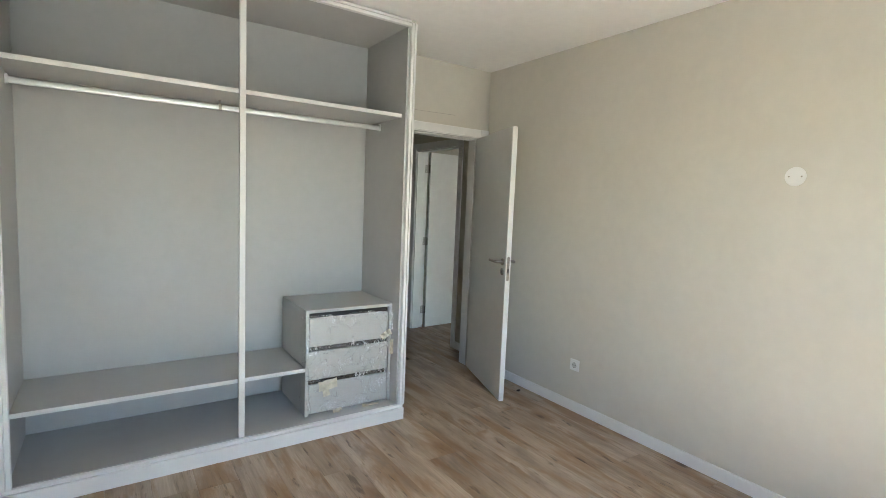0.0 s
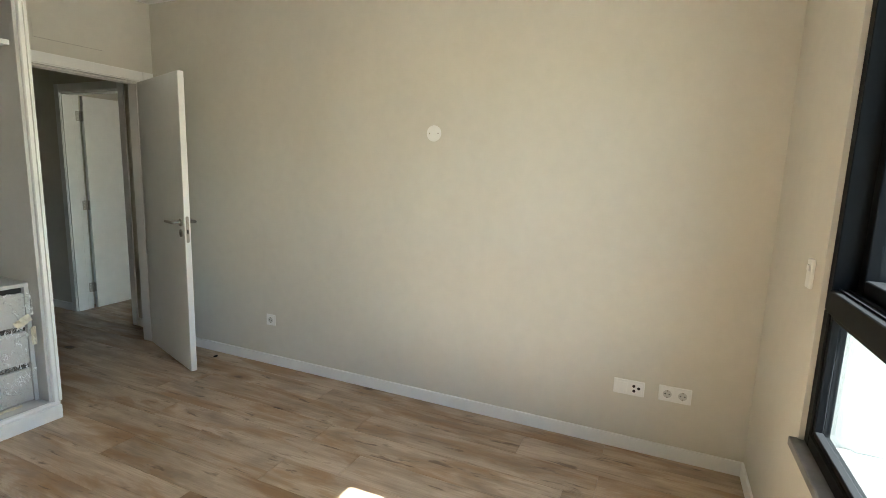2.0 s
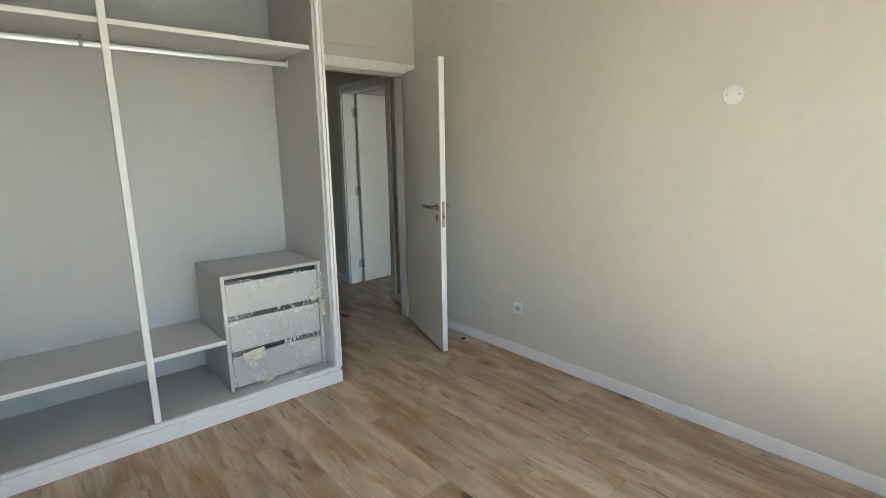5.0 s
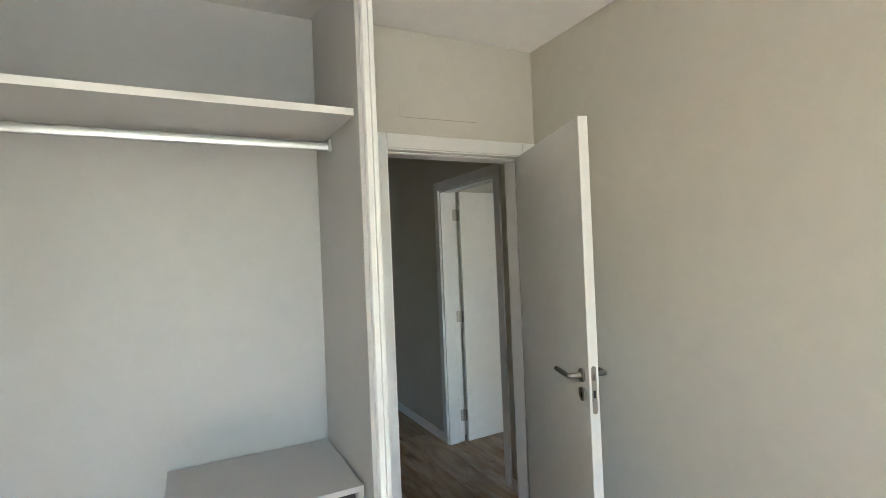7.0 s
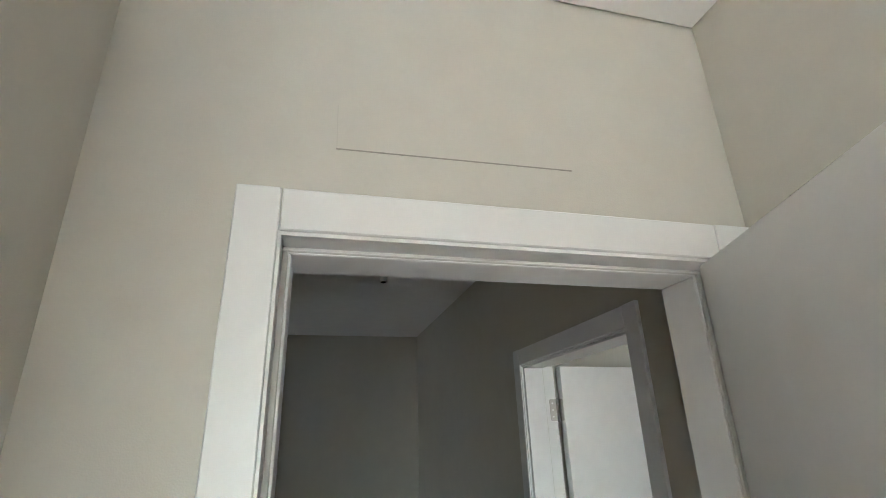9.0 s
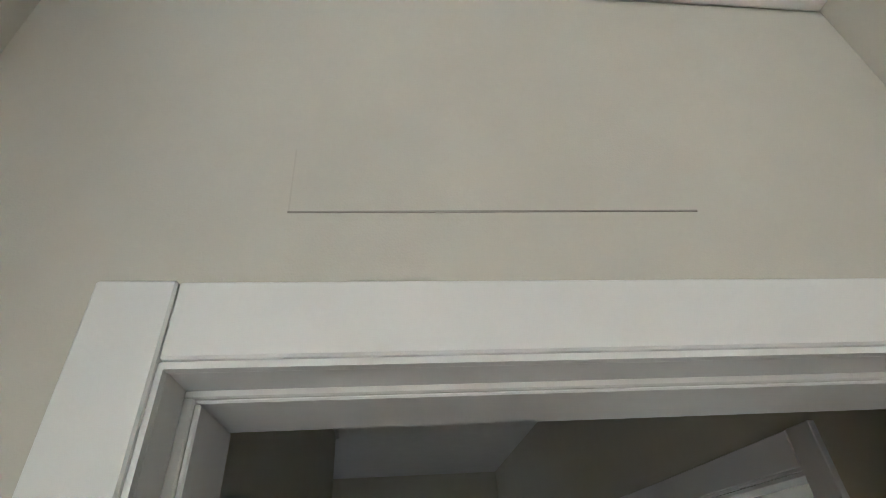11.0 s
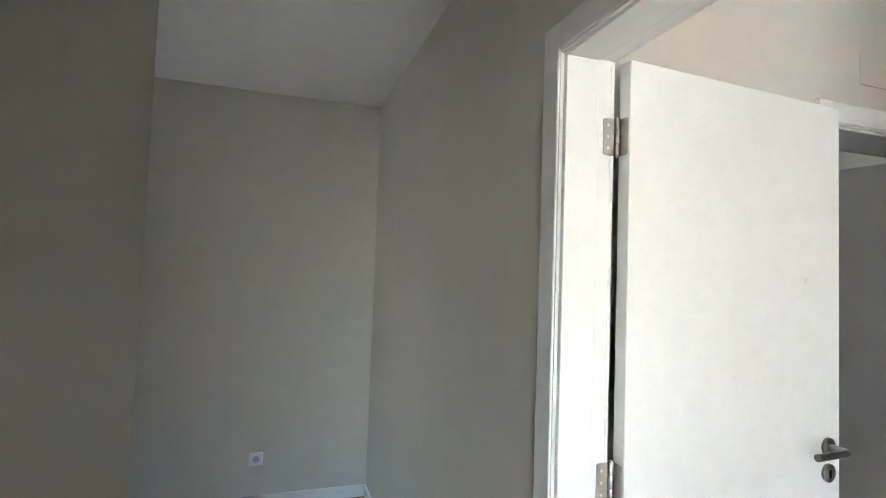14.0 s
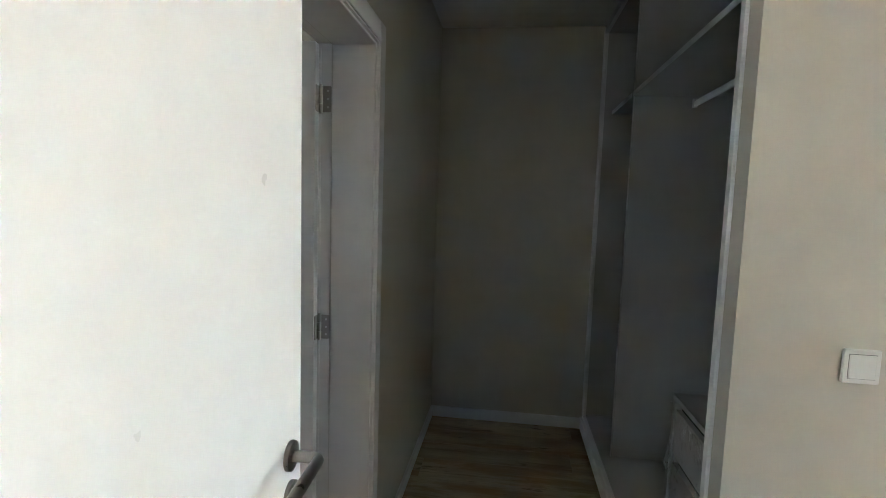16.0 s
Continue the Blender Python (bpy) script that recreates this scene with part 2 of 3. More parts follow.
# ---------------------------------------------------------------- mesh helpers
def box(bm, x0, x1, y0, y1, z0, z1, bevel=0.0, segments=1):
    made = bmesh.ops.create_cube(bm, size=1.0)["verts"]
    for v in made:
        v.co = Vector(((x0 + x1) / 2 + v.co.x * (x1 - x0), (y0 + y1) / 2 + v.co.y * (y1 - y0), (z0 + z1) / 2 + v.co.z * (z1 - z0)))
    if bevel:
        edges = {e for v in made for e in v.link_edges}
        bmesh.ops.bevel(bm, geom=list(edges), offset=bevel, segments=segments, affect="EDGES", profile=0.5)
    return bm


def boxes(*dims, bevel=0.0):
    bm = bmesh.new()
    for d in dims:
        box(bm, *d, bevel=bevel)
    return bm


def cylinder(bm, a, b, r, n=20, r2=None, bevel=0.0):
    a, b = Vector(a), Vector(b)
    turn = (b - a).to_track_quat("Z", "Y").to_matrix().to_4x4()
    m = Matrix.Translation((a + b) / 2) @ turn
    made = bmesh.ops.create_cone(bm, cap_ends=True, segments=n, radius1=r, radius2=r if r2 is None else r2, depth=(b - a).length, matrix=m)["verts"]
    if bevel:
        rim = {e for v in made for e in v.link_edges if len(e.link_faces) == 2 and any(len(f.verts) > 4 for f in e.link_faces)}
        bmesh.ops.bevel(bm, geom=list(rim), offset=bevel, segments=2, affect="EDGES", profile=0.5)
    return bm


def tube(bm, points, r, n=12):
    """A round bar along a bent line."""
    pts = [Vector(p) for p in points]
    rings = []
    up = Vector((0.13, 0.21, 0.97))
    for k, p in enumerate(pts):
        d = (pts[min(k + 1, len(pts) - 1)] - pts[max(k - 1, 0)]).normalized()
        u = d.cross(up).normalized()
        w = d.cross(u)
        rings.append([bm.verts.new(p + r * (math.cos(a) * u + math.sin(a) * w)) for a in (2 * math.pi * j / n for j in range(n))])
    for p, q in zip(rings, rings[1:]):
        for j in range(n):
            bm.faces.new((p[j], p[(j + 1) % n], q[(j + 1) % n], q[j]))
    bm.faces.new(rings[0][::-1])
    bm.faces.new(rings[-1])
    return bm


def profile_bar(bm, outline, length, m):
    """Extrudes a closed outline (u, v) along w by a length; m lays (u, v, w) into the world."""
    lo = [bm.verts.new(m @ Vector((u, v, 0))) for u, v in outline]
    hi = [bm.verts.new(m @ Vector((u, v, length))) for u, v in outline]
    k = len(outline)
    for j in range(k):
        bm.faces.new((lo[j], lo[(j + 1) % k], hi[(j + 1) % k], hi[j]))
    bm.faces.new(lo[::-1])
    bm.faces.new(hi)
    return bm


def mesh_of(name, bm, mat, smooth=False):
    bmesh.ops.recalc_face_normals(bm, faces=bm.faces)
    me = bpy.data.meshes.new(name)
    bm.to_mesh(me)
    bm.free()
    me.materials.append(mat)
    if smooth:
        for p in me.polygons:
            p.use_smooth = True
        me.set_sharp_from_angle(angle=radians(35))
    return me


def part(name, bm, mat, parent, label="", smooth=False):
    ob = new(name, mesh_of(name, bm, mat, smooth))
    ob.parent = parent
    if label:
        tagged(ob, label)
    return ob


def thing(name, label, category, m=None, group="", kind=""):
    ob = new(name)
    ob.empty_display_size = 0.1
    if m is not None:
        ob.matrix_world = m
    return tagged(ob, label, category, group, kind)


def structure(name, bm, mat, label="", category=""):
    return tagged(new(name, mesh_of(name, bm, mat)), label, category, kind="structure")


# ---------------------------------------------------------------- plan
CEIL = 2.58
WEST, SOUTH, SOUTH_OUT = -3.17, -0.49, -0.79
DOORWALL, DOORWALL_BACK = 3.61, 3.75
HALL_W, HALL_E, HALL_END, HALL_TURN = -0.99, 0.112, 7.28, 6.12
R2_W, R2_E, BATH_S, BATH_N = 0.245, 3.485, 5.105, 5.305
SILL, HEAD, HEAD2 = 0.57, 2.215, 2.12
WIN1 = (-2.80, -0.785)
WIN2 = (1.00, 2.30)
TOP = 2.75

structure("wall_south", boxes(
    (WEST - 0.2, WIN1[0], SOUTH_OUT, SOUTH, -0.02, TOP), (WIN1[1], WIN2[0], SOUTH_OUT, SOUTH, -0.02, TOP), (WIN2[1], R2_E + 0.2, SOUTH_OUT, SOUTH, -0.02, TOP),
    (WIN1[0], WIN1[1], SOUTH_OUT, SOUTH, -0.02, SILL), (WIN1[0], WIN1[1], SOUTH_OUT, SOUTH, HEAD, TOP),
    (WIN2[0], WIN2[1], SOUTH_OUT, SOUTH, -0.02, 0.02), (WIN2[0], WIN2[1], SOUTH_OUT, SOUTH, HEAD2, TOP)), WALL, "greige painted outer wall with window openings", "wall")
structure("wall_west", boxes((WEST - 0.2, WEST, SOUTH, DOORWALL_BACK, -0.02, TOP)), WALL, "plain greige painted bedroom wall", "wall")
structure("wall_between_bedrooms", boxes((0, R2_W, SOUTH, DOORWALL, -0.02, TOP)), WALL, "long plain greige painted bedroom wall", "wall")
structure("wall_door", boxes(
    (WEST, -0.866, DOORWALL, DOORWALL_BACK, -0.02, TOP), (-0.072, HALL_E, DOORWALL + 0.0005, DOORWALL_BACK, -0.02, TOP),
    (-0.866, -0.072, DOORWALL, DOORWALL_BACK, 2.03, TOP)), WALL, "greige painted wall round the bedroom door", "wall")
structure("wall_corridor_west", boxes((HALL_W - 0.14, HALL_W, DOORWALL_BACK, HALL_TURN, -0.02, TOP)), WALL, "greige painted corridor wall ending at a corner", "wall")
structure("wall_corridor_east", boxes(
    (HALL_E, R2_W, DOORWALL, 4.168, -0.02, TOP), (HALL_E, R2_W, 5.002, HALL_END, -0.02, TOP), (HALL_E, R2_W, 4.168, 5.002, 2.03, TOP)), WALL,
    "greige painted corridor wall with a doorway", "wall")
# The opening at x 2.3 to 2.8 is unseen, added to light the bathroom.
structure("wall_north", boxes(
    (-3.75, 2.3, HALL_END, HALL_END + 0.2, -0.02, TOP), (2.8, R2_E + 0.2, HALL_END, HALL_END + 0.2, -0.02, TOP),
    (2.3, 2.8, HALL_END, HALL_END + 0.2, -0.02, 1.5), (2.3, 2.8, HALL_END, HALL_END + 0.2, 2.1, TOP)), WALL, "greige painted end wall of the corridor, with an added unseen opening for bathroom light", "wall")
# The low opening is out of view, added to let skylight into the corridor.
structure("wall_hall_west", boxes(
    (-3.75, -3.6, DOORWALL_BACK, 6.42, -0.02, TOP), (-3.75, -3.6, 6.75, HALL_END, -0.02, TOP),
    (-3.75, -3.6, 6.42, 6.75, -0.02, 0.2), (-3.75, -3.6, 6.42, 6.75, 1.12, TOP), (-3.6, WEST, DOORWALL_BACK - 0.15, DOORWALL_BACK, -0.02, TOP)), WALL,
    "plain greige wall closing the hall, with an added unseen opening that lets in light", "wall")
structure("wall_bathroom", boxes(
    (R2_W, 1.172, BATH_S, BATH_N, -0.02, TOP), (1.957, R2_E, BATH_S, BATH_N, -0.02, TOP), (1.172, 1.957, BATH_S, BATH_N, 2.03, TOP)), WALL,
    "greige painted wall with the bathroom doorway", "wall")
structure("wall_east", boxes((R2_E, R2_E + 0.2, SOUTH, HALL_END, -0.02, TOP)), WALL, "greige painted end wall of the dressing passage", "wall")
structure("wall_dressing", boxes((1.452, 1.552, 3.30, 4.085, -0.02, TOP), (1.552, R2_E, 3.30, 3.40, -0.02, TOP)), WALL,
          "greige painted wall at the side of the dressing passage", "wall")


def ceiling(name, x0, x1, y0, y1, label):
    g = 0.008
    bm = boxes((x0 + g, x1 - g, y0 + g, y1 - g, CEIL, CEIL + 0.008), (x0 - 0.05, x1 + 0.05, y0 - 0.05, y1 + 0.05, CEIL + 0.0081, CEIL + 0.06))
    structure(name, bm, CEILING, label, "ceiling")


ceiling("ceiling_bedroom", WEST, 0, SOUTH, DOORWALL, "white plasterboard ceiling with a narrow shadow gap")
structure("ceiling_corridor", boxes((HALL_W + 0.024, HALL_E - 0.004, DOORWALL_BACK, HALL_TURN, CEIL, CEIL + 0.013), (-3.6, HALL_E - 0.004, HALL_TURN, HALL_END, CEIL, CEIL + 0.013),
                                    (HALL_W + 0.0205, HALL_W + 0.0238, DOORWALL_BACK, HALL_TURN, CEIL - 0.004, CEIL + 0.013),
                                    (-3.65, HALL_E + 0.05, DOORWALL_BACK, HALL_END + 0.05, CEIL + 0.0131, CEIL + 0.06)), CEILING,
          "white corridor ceiling with a shadow gap along one wall", "ceiling")
ceiling("ceiling_second_bedroom", R2_W, R2_E, SOUTH, BATH_S, "white ceiling of the second bedroom")
ceiling("ceiling_bathroom", R2_W, R2_E, BATH_N, HALL_END, "white bathroom ceiling")
structure("roof_slab", boxes((WEST - 0.58, R2_E + 0.2, SOUTH_OUT, HALL_END + 0.2, TOP, TOP + 0.2)), CONCRETE, "pale concrete slab over the flat", "slab")


def skirting(name, runs):
    """Skirting boards: runs of (x0, y0, x1, y1, side), 72 mm high and 12 mm thick, with an eased top edge."""
    bm = bmesh.new()
    for x0, y0, x1, y1, nx, ny in runs:
        a, b = Vector((x0, y0, 0)), Vector((x1, y1, 0))
        d = (b - a).normalized()
        out = Vector((nx, ny, 0))
        m = Matrix((( out.x, 0, d.x, a.x), (out.y, 0, d.y, a.y), (0, 1, 0, 0), (0, 0, 0, 1)))
        profile_bar(bm, ((0, 0.0), (0.012, 0.0), (0.012, 0.066), (0.0105, 0.0705), (0.007, 0.072), (0, 0.072)), (b - a).length, m)
    structure(name, bm, TRIM, "white painted skirting board", "skirting board")


skirting("baseboard_bedroom", ((0, SOUTH, 0, 3.59, -1, 0), (WEST, SOUTH, -0.012, SOUTH, 0, 1), (WEST, SOUTH + 0.012, WEST, 2.94, 1, 0), (-1.13, DOORWALL, -0.917, DOORWALL, 0, -1)))
skirting("baseboard_corridor", ((HALL_W, DOORWALL_BACK, HALL_W, HALL_TURN, 1, 0), (HALL_E, DOORWALL_BACK + 0.02, HALL_E, 4.11, -1, 0), (HALL_E, 5.06, HALL_E, HALL_END, -1, 0),
                                (-3.6, HALL_END, HALL_E - 0.012, HALL_END, 0, -1)))
skirting("baseboard_dressing", ((2.003, BATH_S, R2_E - 0.012, BATH_S, 0, -1), (R2_E, 4.10, R2_E, BATH_S, -1, 0), (1.452, 3.30, 1.452, 4.085, -1, 0), (R2_W, 5.06, R2_W, BATH_S, 1, 0)))


# ---------------------------------------------------------------- outside
structure("ground", boxes((-400, 400, -600, 400, -6.5, -6.0)), EARTH, "dry pale ground far below the balcony", "ground")
structure("balcony", boxes((WEST - 0.2, R2_E + 0.2, -3.2, SOUTH_OUT - 0.002, -0.25, -0.04)), CONCRETE, "pale concrete balcony floor in full sun", "balcony")
structure("balcony_partition", boxes((-0.62, -0.47, -2.3, SOUTH_OUT - 0.002, -0.038, 2.6), bevel=0.006), RENDERED, "pale rendered partition wall on the balcony with faint stains", "partition")


# ---------------------------------------------------------------- windows
def window(name, x0, x1, label, sill=SILL, head=HEAD):
    """Black aluminium window: outer frame, transom, mullion, fixed lower panes, two upper sashes."""
    w = thing(name, label, "window", Matrix.Translation((0, 0, 0)), kind="structure")
    ya, yb = -0.630, -0.505
    f = 0.045
    z0, z1 = sill + 0.03, head
    t0, t1 = 1.045, 1.115
    mid = (x0 + x1) / 2
    part("window_frame", boxes((x0, x0 + f, ya, yb, t0, z1), (x1 - f, x1, ya, yb, t0, z1), (x0, x0 + f, -0.56, yb, z0, t0), (x1 - f, x1, -0.56, yb, z0, t0),
                               (x0 + f, x1 - f, -0.56, yb, z0, z0 + f), (x0 + f, x1 - f, ya, yb, z1 - f, z1), bevel=0.003), ALUMINIUM, w)
    part("transom", boxes((x0 + f, x1 - f, ya - 0.005, yb + 0.006, t0, t1), bevel=0.003), ALUMINIUM, w)
    part("mullion", boxes((mid - 0.035, mid + 0.035, ya, yb - 0.002, z0 + f, t0), (mid - 0.035, mid + 0.035, ya, yb - 0.002, t1, z1 - f), bevel=0.003), ALUMINIUM, w)
    for a, b in ((x0 + f, mid - 0.035), (mid + 0.035, x1 - f)):
        lower = part("pane", boxes((a, b, -0.544, -0.538, z0 + f, t0)), GLASS, w)
        lower.visible_shadow = False
        part("glazing_bead", boxes((a, a + 0.018, -0.535, -0.512, z0 + f, t0), (b - 0.018, b, -0.535, -0.512, z0 + f, t0), (a + 0.018, b - 0.018, -0.535, -0.512, z0 + f, z0 + f + 0.018),
                                   (a + 0.018, b - 0.018, -0.535, -0.512, t0 - 0.018, t0), bevel=0.002), ALUMINIUM, w)
        s = 0.045
        sash = part("sash", boxes((a - 0.004, a + s, -0.622, -0.566, t1 - 0.004, z1 - f + 0.004), (b - s, b + 0.004, -0.622, -0.566, t1 - 0.004, z1 - f + 0.004),
                                  (a + s, b - s, -0.622, -0.566, t1 - 0.004, t1 + s), (a + s, b - s, -0.622, -0.566, z1 - f - s, z1 - f + 0.004), bevel=0.003), ALUMINIUM, w)
        up = part("pane", boxes((a + s, b - s, -0.598, -0.592, t1 + s, z1 - f - s)), GLASS, sash)
        up.visible_shadow = False
        part("track", boxes((a, b, -0.548, -0.543, t1, t1 + 0.006), (a, b, -0.526, -0.521, t1, t1 + 0.006)), ALUMINIUM, w)
    part("window_sill", boxes((x0 - 0.012, x1 + 0.012, -0.632, -0.465, sill, sill + 0.03), bevel=0.003), STONE, w, "grey stone window sill")
    part("outer_sill", boxes((x0, x1, SOUTH_OUT - 0.03, -0.634, sill - 0.005, sill + 0.022), bevel=0.003), RENDERED, w)
    return w


window("window_1", *WIN1, "black aluminium window with fixed lower panes and grey stone sill")
window("window_2", *WIN2, "black aluminium balcony window of the second bedroom", 0.02, HEAD2)
sticker = tagged(new("pane_sticker", mesh_of("pane_sticker", boxes((-1.235, -1.095, -0.5918, -0.5900, 1.790, 1.900)), PLASTIC)), "small rectangular label stuck on the window glass", "sticker")


# ---------------------------------------------------------------- doors
def door_leaf(name, label, m, width=0.80, height=2.0, thick=0.038, hinge_side=1, z_handle=1.02):
    """A flush white leaf. Local x runs from the hinge (0) to the free edge (width); y from 0 (hinge face) to -thick * hinge_side."""
    d = thing(name, label, "door", m)
    y0, y1 = sorted((0.0, -thick * hinge_side))
    part("leaf", boxes((0.0, width, y0, y1, 0.008, height + 0.008), bevel=0.0018), LACQUER, d)
    yc = (y0 + y1) / 2
    xh = width - 0.055
    for side in (y1, y0):
        s = 1 if side == y1 else -1
        face = side
        hnd = bmesh.new()
        # lever from the face outwards, towards the hinge
        pts = [(xh, face + s * 0.008, z_handle), (xh, face + s * 0.042, z_handle)]
        for k in range(1, 6):
            a = k / 5 * math.pi / 2
            pts.append((xh - 0.013 * (1 - math.cos(a)), face + s * (0.042 + 0.013 * math.sin(a)), z_handle))
        pts.append((xh - 0.127, face + s * 0.055, z_handle))
        pts.append((xh - 0.130, face + s * 0.055, z_handle))
        tube(hnd, pts, 0.0098, 16)
        handle = part("handle", hnd, STEEL, d, "satin steel lever handle", True)
        part("rosette", cylinder(bmesh.new(), (xh, face, z_handle), (xh, face + s * 0.009, z_handle), 0.026, 28, bevel=0.002), STEEL, handle, "", True)
        esc = part("escutcheon", cylinder(bmesh.new(), (xh, face, z_handle - 0.072), (xh, face + s * 0.009, z_handle - 0.072), 0.026, 28, bevel=0.002), STEEL, d, "round satin steel key rosette", True)
        part("keyhole", boxes((xh - 0.004, xh + 0.004, min(face + s * 0.0085, face + s * 0.0098), max(face + s * 0.0085, face + s * 0.0098), z_handle - 0.085, z_handle - 0.064)), DARK, esc)
    lock = bmesh.new()
    ends = [(yc + 0.0095 * math.cos(radians(a)), z_handle + zc + 0.0095 * math.sin(radians(a))) for zc, a0 in ((0.034, 0), (-0.124, 180)) for a in range(a0, a0 + 181, 30)]
    profile_bar(lock, ends, 0.0025, Matrix(((0, 0, 1, width - 0.001), (1, 0, 0, 0), (0, 1, 0, 0), (0, 0, 0, 1))))
    plate = part("lock_plate", lock, STEEL, d, "satin steel mortice lock plate in the door edge")
    part("latch", boxes((width + 0.001, width + 0.011, yc - 0.006, yc + 0.006, z_handle - 0.008, z_handle + 0.014), bevel=0.002), STEEL, plate)
    part("bolt_slot", boxes((width + 0.001, width + 0.0022, yc - 0.005, yc + 0.005, z_handle - 0.074, z_handle - 0.046)), DARK, plate)
    return d


def hinge(bm, x, y, z):
    """The knuckle of a butt hinge: three barrels and two end caps."""
    for a, b in ((-0.045, -0.0165), (-0.0155, 0.0155), (0.0165, 0.045)):
        cylinder(bm, (x, y, z + a), (x, y, z + b), 0.0075, 14, bevel=0.001)
    cylinder(bm, (x, y, z + 0.045), (x, y, z + 0.050), 0.005, 12)
    cylinder(bm, (x, y, z - 0.050), (x, y, z - 0.045), 0.005, 12)


def doorway(name, label, m, width, depth, stop_near=0.046, head=2.012, left=0.066, right=0.066):
    """A door frame. Local x across the opening (0 to width), y into the wall from the face (0) to depth, z up; casings on both faces."""
    f = thing(name, label, "door frame", m, kind="structure")
    j = 0.018
    # lining boards
    part("jamb", boxes((-j, 0, 0.0, depth, 0, head + j), bevel=0.001), TRIM, f)
    part("jamb", boxes((width, width + j, 0.0, depth, 0, head + j), bevel=0.001), TRIM, f)
    part("head_lining", boxes((0, width, 0.0, depth, head, head + j), bevel=0.001), TRIM, f)
    # stops
    part("door_stop", boxes((0, 0.013, stop_near, depth, 0, head - 0.009), bevel=0.0015), TRIM, f)
    part("door_stop", boxes((width - 0.013, width, stop_near, depth, 0, head - 0.009), bevel=0.0015), TRIM, f)
    part("door_stop", boxes((0, width, stop_near, depth, head - 0.0089, head), bevel=0.0015), TRIM, f)
    part("seal", boxes((-0.001, 0.009, stop_near - 0.005, stop_near + 0.001, 0, head - 0.006), (width - 0.009, width + 0.001, stop_near - 0.005, stop_near + 0.001, 0, head - 0.006),
                       (-0.001, width + 0.001, stop_near - 0.005, stop_near + 0.001, head - 0.0065, head + 0.001), bevel=0.0015), SEAL, f)
    top = head + 0.073
    for face, s in ((0.0, -1), (depth, 1)):
        y0, y1 = sorted((face, face + s * 0.014))
        part("casing", boxes((-0.004 - left, -0.0045, y0, y1, 0, top + 0.0015), bevel=0.002), TRIM, f)
        part("casing", boxes((width + 0.0045, width + 0.004 + right, y0, y1, 0, top + 0.0015), bevel=0.002), TRIM, f)
        part("casing", boxes((-0.003, width + 0.003, y0, y1, head + 0.006, top), bevel=0.002), TRIM, f)
        y0, y1 = sorted((face, face + s * 0.008))
        part("casing_lip", boxes((-0.0046, 0.0, y0, y1, 0, head + 0.0055), (width, width + 0.0046, y0, y1, 0, head + 0.0055), (0.0, width, y0, y1, head, head + 0.0058)), TRIM, f)
    return f


# bedroom door: opens into the bedroom, hinged beside the long wall
doorway("door_frame_1", "white painted door frame with flat casings", Matrix.Translation((-0.848, DOORWALL, 0)), 0.757, DOORWALL_BACK - DOORWALL, left=0.064, right=0.083)
H1 = Vector((-0.088, 3.603))
A1 = math.atan2(2.846 - H1.y, -0.348 - H1.x)
door_1 = door_leaf("door", "flush white lacquered bedroom door standing open", Matrix.Translation((H1.x, H1.y, 0)) @ Matrix.Rotation(A1, 4, "Z"), 0.80, 2.0, hinge_side=1, z_handle=1.04)
for z in (0.24, 1.0, 1.82):
    bm = bmesh.new()
    hinge(bm, 0.0, 0.004, z)
    part("hinge", bm, STEEL, door_1, "", True)


def rounded_plate(along, lo, hi, z0, z1, out0, out1, round_lo):
    """A thin plate with rounded corners on its outer edge. along: 'x' or 'y', the axis of its width."""
    rad = 0.007
    w = hi - lo
    pts = []
    for cz, a0 in ((z1 - rad, 90), (z0 + rad, 180)):
        for k in range(5):
            a = radians(a0 + k * 22.5)
            pts.append((lo + rad + rad * math.cos(a), cz + rad * math.sin(a)))
    pts += [(hi, z0), (hi, z1)]
    if not round_lo:
        pts = [(lo + hi - u, z) for u, z in pts][::-1]
    bm = bmesh.new()
    faces = []
    for o in (out0, out1):
        faces.append([bm.verts.new((u, o, z) if along == "x" else (o, u, z)) for u, z in pts])
    k = len(pts)
    for j in range(k):
        bm.faces.new((faces[0][j], faces[0][(j + 1) % k], faces[1][(j + 1) % k], faces[1][j]))
    bm.faces.new(faces[0][::-1])
    bm.faces.new(faces[1])
    return bm


def pocket_hinges(parent, side, zs):
    """Butt hinges in the gap between jamb and leaf: one plate on the jamb, one on the leaf's edge, a row of screws on each."""
    for z in zs:
        bm = bmesh.new()
        hinge(bm, -0.009, -0.003 * side, z)
        h = part("hinge", bm, HINGE_STEEL, parent, "worn satin steel hinge", True)
        part("hinge_plate", rounded_plate("x", -0.047, -0.014, z - 0.045, z + 0.045, -0.0022 * side, 0.0004 * side, True), HINGE_STEEL, h)
        lo, hi = sorted((-0.003 * side, -0.034 * side))
        part("hinge_plate", rounded_plate("y", lo, hi, z - 0.045, z + 0.045, -0.0022, 0.0004, side > 0), HINGE_STEEL, h)
        for dz in (-0.028, 0.0, 0.028):
            part("screw", cylinder(bmesh.new(), (-0.034, -0.0021 * side, z + dz), (-0.034, -0.0032 * side, z + dz), 0.0038, 12), CHROME, h)


